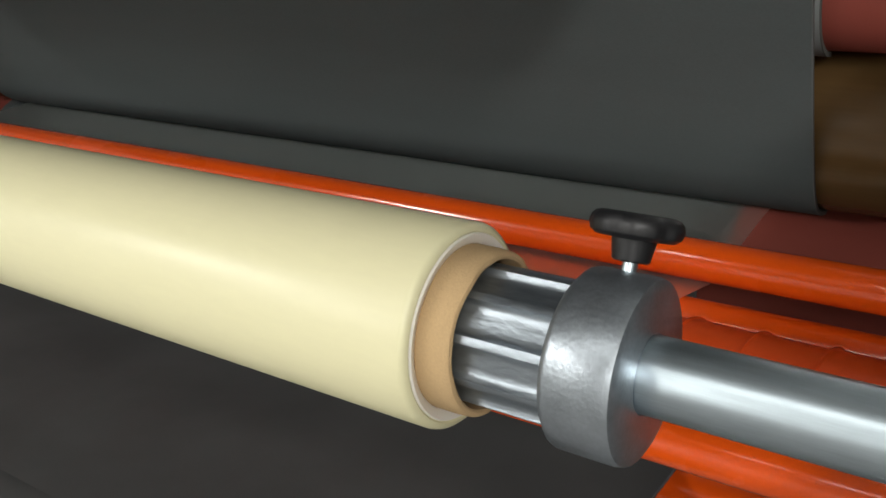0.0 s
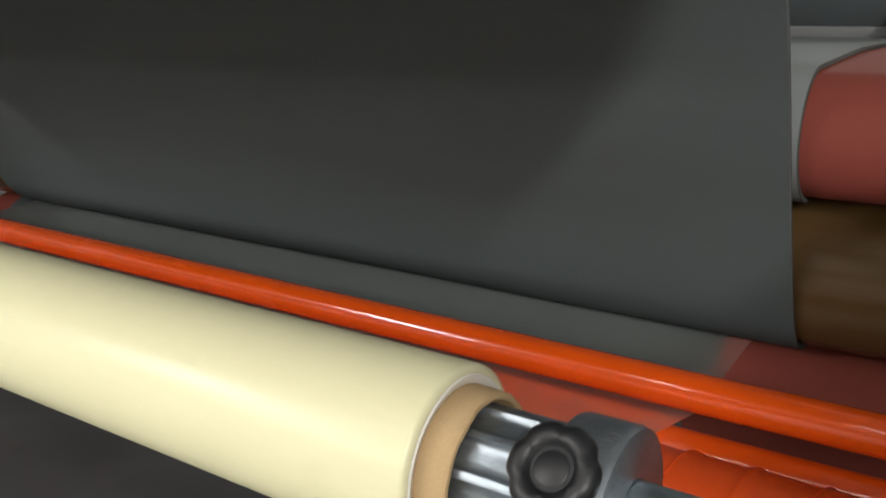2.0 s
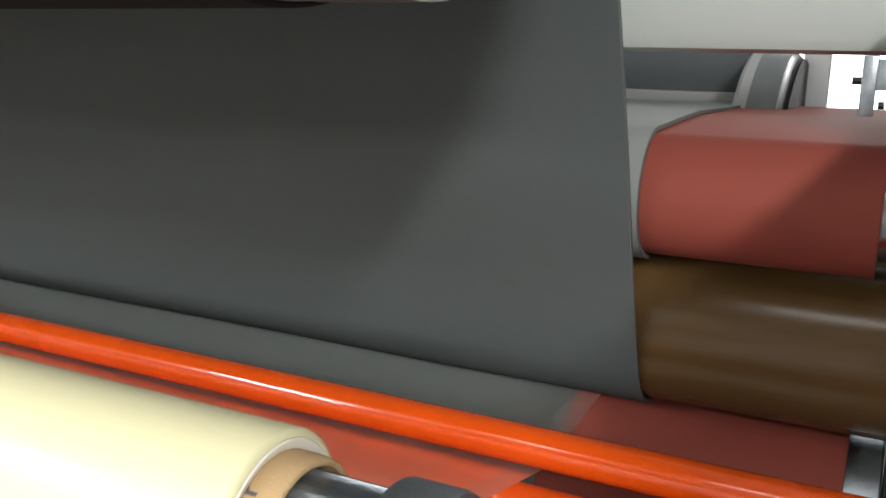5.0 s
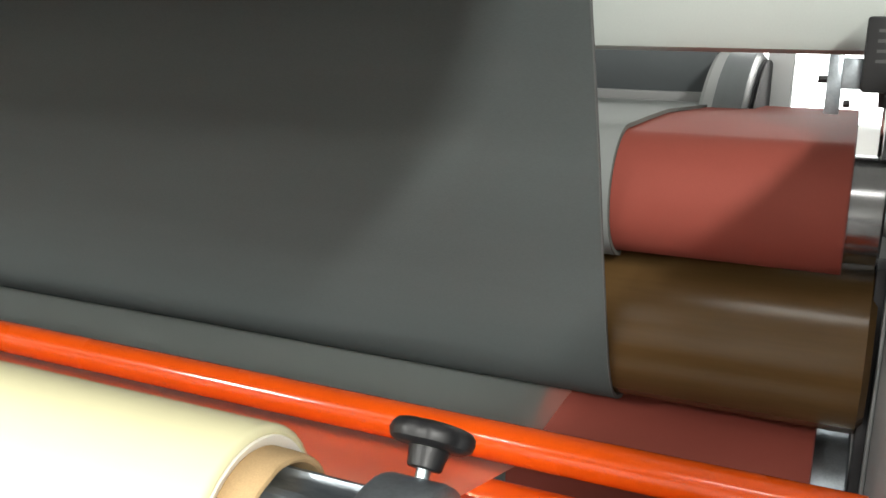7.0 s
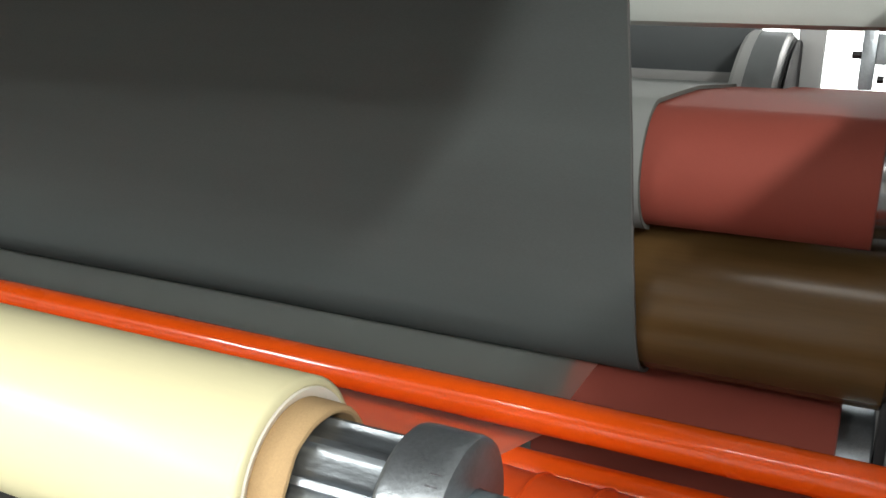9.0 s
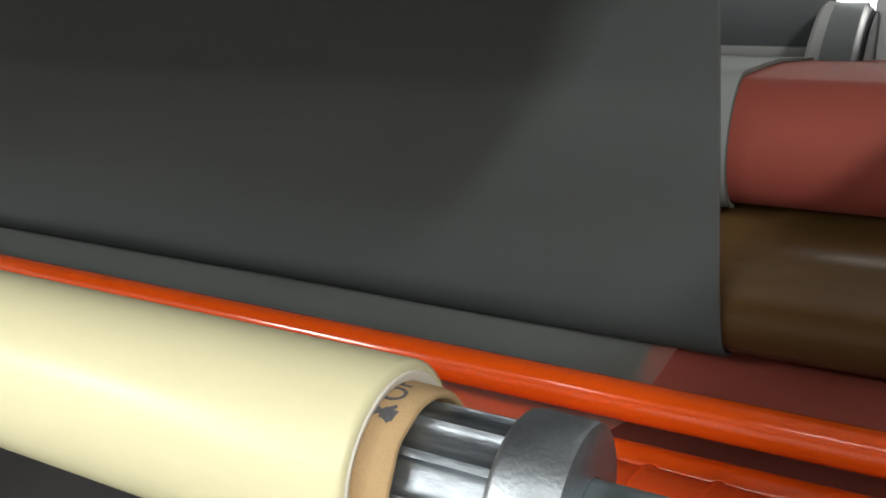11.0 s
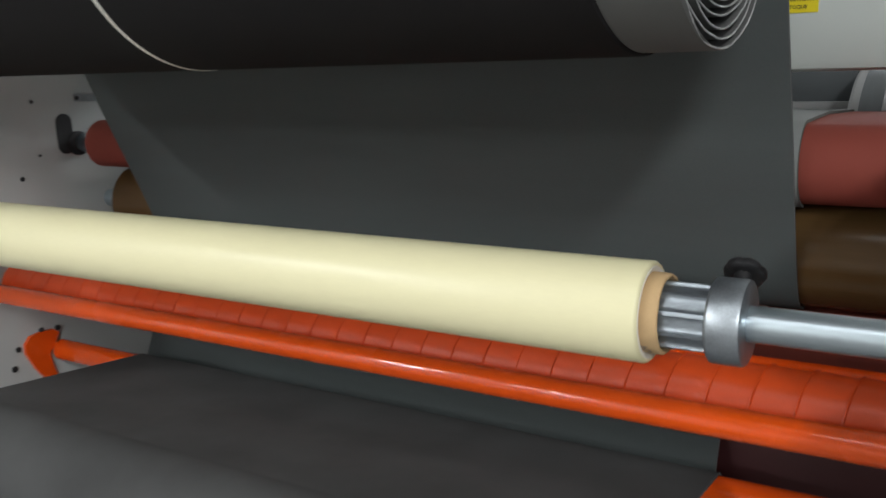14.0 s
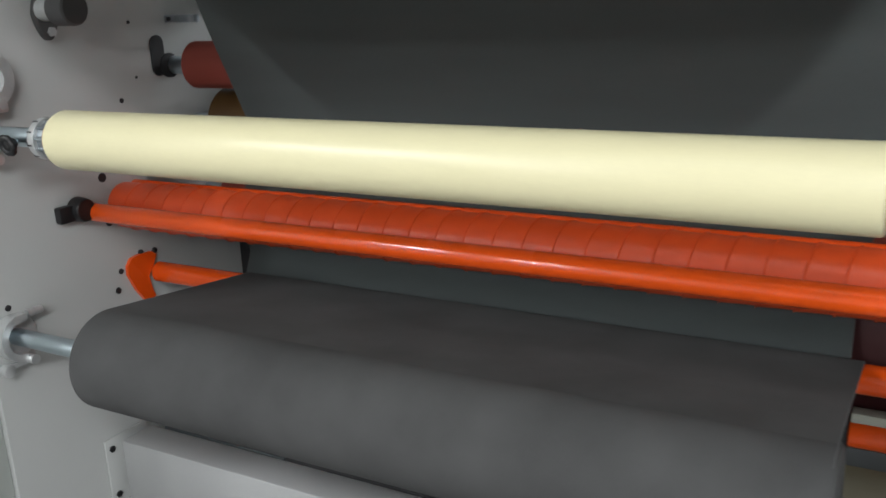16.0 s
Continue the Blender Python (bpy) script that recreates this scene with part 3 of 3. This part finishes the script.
def big_roll():
    t = thing("felt_roll", -0.55, K[0], K[1], "large roll of black faced felt with a telescoped grey end", "fabric roll")
    r = K[2]
    prof = [(-0.935, 0.06), (-0.933, r - 0.05), (-0.925, r - 0.02), (-0.91, r - 0.006), (-0.885, r), (0.510, r), (0.512, r - 0.002), (0.512, r - 0.006)]
    part("black_wrap", lathe(prof, 112), BLACK_FELT, t)
    part("grey_wrap", lathe([(0.45, 0.02), (0.45, r - 0.0035), (0.592, r - 0.0035), (0.595, r - 0.006), (0.580, r - 0.007), (0.540, r - 0.008), (0.538, 0.02)], 112), FELT_MID, t, "pale grey felt wraps at the end")
    rnd = random.Random(4)
    for k in range(25):             # loose wraps, tight at the back and gaping towards the operator
        rr = r - 0.006 - 0.0085 * k
        x = 0.597 - 0.0010 * k + rnd.uniform(-0.004, 0.004)
        wrap = lathe([(x - 0.06, rr - 0.0020), (x - 0.0006, rr - 0.0020), (x - 0.0006, rr), (x - 0.06, rr)], 96, caps=False)
        edge = lathe([(x - 0.0006, rr - 0.0021), (x + 0.0003, rr - 0.0019), (x + 0.0006, rr - 0.0010), (x + 0.0003, rr - 0.0001), (x - 0.0006, rr + 0.0001)], 96, caps=False)
        for v in list(wrap.verts) + list(edge.verts):
            a = math.atan2(v.co.z, v.co.y)
            c, n = math.cos(a), math.sin(a)
            f = 1 + 0.010 * math.sin(3 * a + k) + 0.006 * math.sin(5 * a + 2 * k) + 0.0035 * noise.noise((2 * c, 2 * n, 3.1 * k)) + 0.0018 * noise.noise((9 * c, 9 * n, 2.3 * k))
            if v.co.x > x - 0.01:
                v.co.x += 0.0030 * noise.noise((4 * c, 4 * n, 1.7 * k)) + 0.0010 * noise.noise((15 * c, 15 * n, 1.7 * k))
            v.co.y, v.co.z = v.co.y * f + 0.0027 * k, v.co.z * f + 0.0012 * k
        part("cut_edge", edge, FELT_CUT, part("loose_wrap", wrap, FELT_MID, t), "pale frayed cut edge")
    part("steel_bar", rod(XW + 0.552, 0.66, 0.02, 0.002, 32), STEEL, t)
    part("edge_cord", tube([(-0.1560, r - 0.001), (-0.1555, r + 0.0012), (-0.1515, r + 0.0012), (-0.151, r - 0.001)], 96), WRAP, t, "pale cord line round the roll")
    return t


big = big_roll()


# ---------------------------------------------------------------- fittings on the side frame
def ring_arc(y, z, r, w, x0, x1, a0, a1, n=20):
    """A bent bar of square section in a plane across the shaft."""
    bm = bmesh.new()
    rings = []
    for k in range(n + 1):
        a = radians(a0 + (a1 - a0) * k / n)
        rings.append([bm.verts.new((x, y + rr * math.cos(a), z + rr * math.sin(a))) for x, rr in ((x0, r - w), (x1, r - w), (x1, r + w), (x0, r + w))])
    for p, q in zip(rings, rings[1:]):
        for k in range(4):
            bm.faces.new((p[k], p[(k + 1) % 4], q[(k + 1) % 4], q[k]))
    bm.faces.new(rings[0])
    bm.faces.new(rings[-1][::-1])
    bmesh.ops.bevel(bm, geom=[e for e in bm.edges if len(e.link_faces) == 2 and e.calc_face_angle(0) > 0.8], offset=0.002, segments=1, affect="EDGES")
    return bm


def shaft_clamp(z, label):
    t = thing("shaft_clamp", XW, 0, z, label, "clamp", "shaft clamps")
    part("flange", lathe([(0.001, 0.050), (0.008, 0.050), (0.009, 0.049), (0.009, 0.024)], 40), ZINC, t)
    part("clamp_ring", ring_arc(0, 0, 0.044, 0.008, 0.010, 0.034, 70, 275), ZINC, t, "bright steel clamp ring")
    part("lug", lathe([(-0.018, 0.009), (0.018, 0.009)], 16, axis="y", at=(0.022, 0.042, 0.046)), ZINC, t)
    part("hinge", lathe([(0.004, 0.011), (0.044, 0.011)], 16, at=(0, 0.012, -0.052)), ZINC, t)
    part("thumb_nut", lathe([(0.012, 0.014), (0.03, 0.014), (0.032, 0.011)], 20, at=(0, -0.042, -0.062)), ZINC, t)
    part("swing_bolt", box(0.016, 0.026, -0.045, 0.016, -0.062, -0.050, 0.002), ZINC, t)
    return t


shaft_clamp(0.866, "bright steel shaft clamp bolted to the frame")
shaft_clamp(AXIS, "bright steel shaft clamp round the film shaft")


def latch():
    t = thing("clamp_latch", XW, 0.03, 1.40, "bright steel clamp half swung open on the frame", "clamp")
    part("latch_arc", ring_arc(0, 0.005, 0.046, 0.012, 0.004, 0.026, -78, 88), ZINC, t)
    part("tab", box(0.003, 0.022, -0.018, 0.010, 0.055, 0.098, 0.002), ZINC, t)
    part("tab_slot", box(0.0215, 0.0232, -0.006, -0.001, 0.068, 0.088, 0), DARK, t)
    part("pin", lathe([(0.002, 0.010), (0.036, 0.010)], 16, at=(0, 0.016, -0.046)), ZINC, t)
    return t


latch()


def bearing_stub():
    t = thing("bearing_stub", XW, 0.19, 1.535, "dark knurled rubber roller stub in a flange bearing", "roller")
    fl = bmesh.new()
    n = 40
    rings = []
    for x, f in ((0.001, 1.0), (0.014, 1.0), (0.016, 0.93)):
        rings.append([fl.verts.new((x, 0.008 + f * 0.030 * math.cos(a) * (1 - 0.25 * abs(math.sin(a))), -0.008 + f * 0.056 * math.sin(a))) for a in (2 * math.pi * k / n for k in range(n))])
    for p, q in zip(rings, rings[1:]):
        for k in range(n):
            fl.faces.new((p[k], p[(k + 1) % n], q[(k + 1) % n], q[k]))
    fl.faces.new(rings[0])
    fl.faces.new(rings[-1][::-1])
    part("flange", fl, RUBBER, t)
    part("neck", rod(0.014, 0.07, 0.024, 0.002, 32), ZINC, t, "bright steel neck")
    part("rubber_roller", rod(0.060, 0.115, 0.035, 0.004, 48), RUBBER, t)
    part("bolt", lathe([(0.014, 0.011), (0.022, 0.010)], 6, at=(0, 0.012, -0.046)), ZINC, t)
    part("bolt", lathe([(0.014, 0.011), (0.022, 0.010)], 6, at=(0, 0.004, 0.034)), ZINC, t)
    return t


bearing_stub()


def stop_bar():
    t = thing("stop_bar", XW, 0.55, 1.500, "grey steel bar standing off the side frame", "bar")
    part("bar_body", box(0.001, 0.10, -0.009, 0.009, -0.009, 0.009, 0.002), ALU, t)
    part("screw", lathe([(-0.017, 0.005), (-0.012, 0.005)], 12, axis="y", at=(0.018, 0.003, 0)), DARK, t)
    return t


stop_bar()


def bar_bracket():
    t = thing("bar_bracket", XW, 0.365, 0.9, "orange painted steel bracket of the lower guide bar", "bracket")
    bm = bmesh.new()
    outline = [(-0.050, 0.008), (-0.048, 0.030), (-0.034, 0.046), (-0.010, 0.050), (0.030, 0.048), (0.044, 0.036), (0.030, 0.010), (0.012, -0.012), (0.020, -0.050), (0.026, -0.066), (0.000, -0.080), (-0.030, -0.036)]
    rings = [[bm.verts.new((x, *p)) for p in outline] for x in (0.001, 0.011)]
    for k in range(len(outline)):
        bm.faces.new((rings[0][k], rings[0][(k + 1) % len(outline)], rings[1][(k + 1) % len(outline)], rings[1][k]))
    bm.faces.new(rings[0])
    bm.faces.new(rings[1][::-1])
    part("plate", bm, ORANGE, t)
    for y, z in ((0.002, 0.052), (0.046, 0.046)):
        part("bolt", lathe([(0.001, 0.007), (0.008, 0.0065)], 6, at=(0, y, z)), DARK, t)
    return t


bar_bracket()


def bar_cup():
    t = thing("bar_cup", XW, 0.205, 1.098, "black rubber cup holding the end of the orange bar", "holder")
    part("cup", lathe([(0.001, 0.024), (0.004, 0.029), (0.022, 0.028), (0.034, 0.026), (0.036, 0.0235)], 20), PLASTIC, t)
    part("foot", box(0.001, 0.022, -0.06, -0.01, -0.022, 0.016, 0.005), PLASTIC, t)
    return t


bar_cup()


# ---------------------------------------------------------------- lower bars, right of the web
guide_pipe("guide_bar", 0.45, 0.770, 0.024, -0.046, XR - 0.001, "orange guide bar below the lower web")


def lower_bars():
    tagged(part("steel_strip", box(-0.043, XR - 0.001, 0.425, 0.455, 0.802, 0.819, 0.001), STRIP), "pale bare metal strip between the orange bars", "strip")
    tagged(part("black_guard", box(-0.20, -0.048, 0.425, 0.47, 0.742, 0.853, 0.003), DARK), "black plastic guard beside the lower web", "guard")
    tagged(part("black_guard", box(-0.10, XR - 0.002, 0.545, 0.555, 0.66, 0.985, 0.002), MAROON), "dark maroon steel guard plate below the lower press roller", "guard")
    tagged(part("dark_strip", box(-0.16, XR - 0.002, 0.452, 0.475, 0.690, 0.741, 0.002), HOOD), "dark grey steel strip above the olive roller", "strip")
    t = thing("lower_roller", 0.0, 0.50, 0.645, "roller wrapped in olive grey cloth under the bars", "roller")
    part("cloth_cover", rod(-0.9, XR - 0.06, 0.078, 0.004, 64), OLIVE, t)
    part("journal", rod(-1.6, XR - 0.001, 0.02, 0.001, 24), STEEL, t)


lower_bars()


# ---------------------------------------------------------------- behind the press
def rear():
    tagged(part("rear_panel", box(XW, 0.10, 0.98, 1.0, 0.05, 1.40, 0.003), DARK), "dark steel panel closing the machine's back", "panel")
    hood = thing("dark_hood", -0.575, 1.30, 1.40, "dark grey hood with a paler bottom rail behind the belt", "panel")
    part("hood_panel", box(-0.625, 0.625, -0.015, 0.010, 0.0, 0.20, 0.003), HOOD, hood)
    part("bottom_rail", box(-0.625, 0.625, -0.030, -0.0155, 0.0, 0.033, 0.003), PAINT_DARK, hood, "mid grey bottom rail")
    tagged(part("floor_guard", box(XW, XR, 0.72, 0.74, 0.02, 0.96, 0.003), DARK), "dark lower guard panel inside the machine", "panel")
    t = thing("drum", 0.083, 1.25, 1.20, "grey painted drum with a chipped pale rim", "drum")
    part("drum_shell", lathe([(-0.034, 0.30), (-0.032, 0.305), (0.018, 0.305), (0.020, 0.300), (0.026, 0.296), (0.026, 0.10)], 72), DRUM_PAINT, t)
    part("chipped_rim", lathe([(-0.044, 0.29), (-0.044, 0.302), (-0.038, 0.307), (-0.024, 0.3062), (-0.024, 0.29)], 72, caps=False), BEAM_PAINT, t)
    part("belt_groove", lathe([(0.0265, 0.10), (0.0265, 0.292), (0.029, 0.292), (0.031, 0.284), (0.033, 0.292), (0.034, 0.290), (0.034, 0.10)], 72), DARK, t, "black grooved pulley")
    tagged(part("upright_post", box(0.108, 0.150, 1.32, 1.36, 0.0, 2.2, 0.003), BEAM_PAINT), "pale grey painted upright post behind the drum", "post")


rear()


def air_cylinder():
    t = thing("air_cylinder", 0.29, 0.60, 1.53, "black air cylinder pressing on the belt roller", "air cylinder")
    part("cylinder_body", box(-0.034, 0.03, -0.02, 0.03, -0.038, 0.030, 0.003), PLASTIC, t)
    for k in range(4):
        part("text_bar", box(-0.024, -0.006 + 0.003 * (k % 2), -0.0207, -0.0202, 0.016 - 0.009 * k, 0.019 - 0.009 * k, 0), RUBBER, t)
    part("nut", lathe([(-0.052, 0.009), (-0.038, 0.010)], 12, axis="z", at=(-0.008, 0, 0)), PLASTIC, t)
    part("piston_rod", lathe([(-0.11, 0.004), (-0.05, 0.004)], 12, axis="z", at=(-0.008, 0, 0)), CHROME, t)
    part("port", lathe([(0.030, 0.008), (0.044, 0.008)], 12, axis="z", at=(-0.012, 0, 0)), STEEL, t)
    part("bracket_block", box(-0.050, -0.034, -0.006, 0.010, -0.036, -0.008, 0.0008), ALU, t)
    arm = part("bracket_arm", box(-0.063, -0.050, -0.004, 0.008, -0.060, -0.005, 0.0008), ALU, t)
    part("screw", lathe([(-0.071, 0.004), (-0.063, 0.004)], 6, at=(0, 0, -0.028)), PLASTIC, arm)
    part("screw", lathe([(-0.047, 0.004), (-0.041, 0.004)], 6, at=(0, 0, -0.05)), PLASTIC, arm)
    return t


air_cylinder()


# ---------------------------------------------------------------- what turns
TURN = [(0, -24), (0.5, -1), (1, 15), (1.5, 30), (2, 46), (2.5, 70), (3, 98), (3.5, 125), (4, 153), (4.5, 181), (5.3, 227), (6.1, 273), (7, 325),
        (7.5, 354), (8, 383), (9, 435), (10, 484), (10.5, 508), (11, 530), (11.5, 552), (12, 575), (12.5, 602), (13, 632), (13.5, 647),
        (14, 666), (14.5, 688), (15, 708), (15.5, 728), (16, 748)]


def motions():
    """All webs run at one speed, so each roll turns by the ratio of the radii to the film roll's."""
    walk(shaft, [(t, pose(0, 0, AXIS, a)) for t, a in TURN])
    walk(film, [(t, pose(0, 0, AXIS, a)) for t, a in TURN])
    walk(lower, [(t, pose(-0.7, 0.0, 0.866, -0.55 * a)) for t, a in TURN])
    walk(shaft_low, [(t, pose(0, 0, 0.866, -0.55 * a)) for t, a in TURN])
    walk(big, [(t, pose(-0.55, K[0], K[1], -0.238 * (a - 688))) for t, a in TURN])
    walk(sleeve, [(t, pose(-0.65, B[0], B[1], 1.02 * a)) for t, a in TURN])
    walk(press, [(t, pose(-0.65, BR[0], BR[1], 0.585 * a)) for t, a in TURN])


motions()
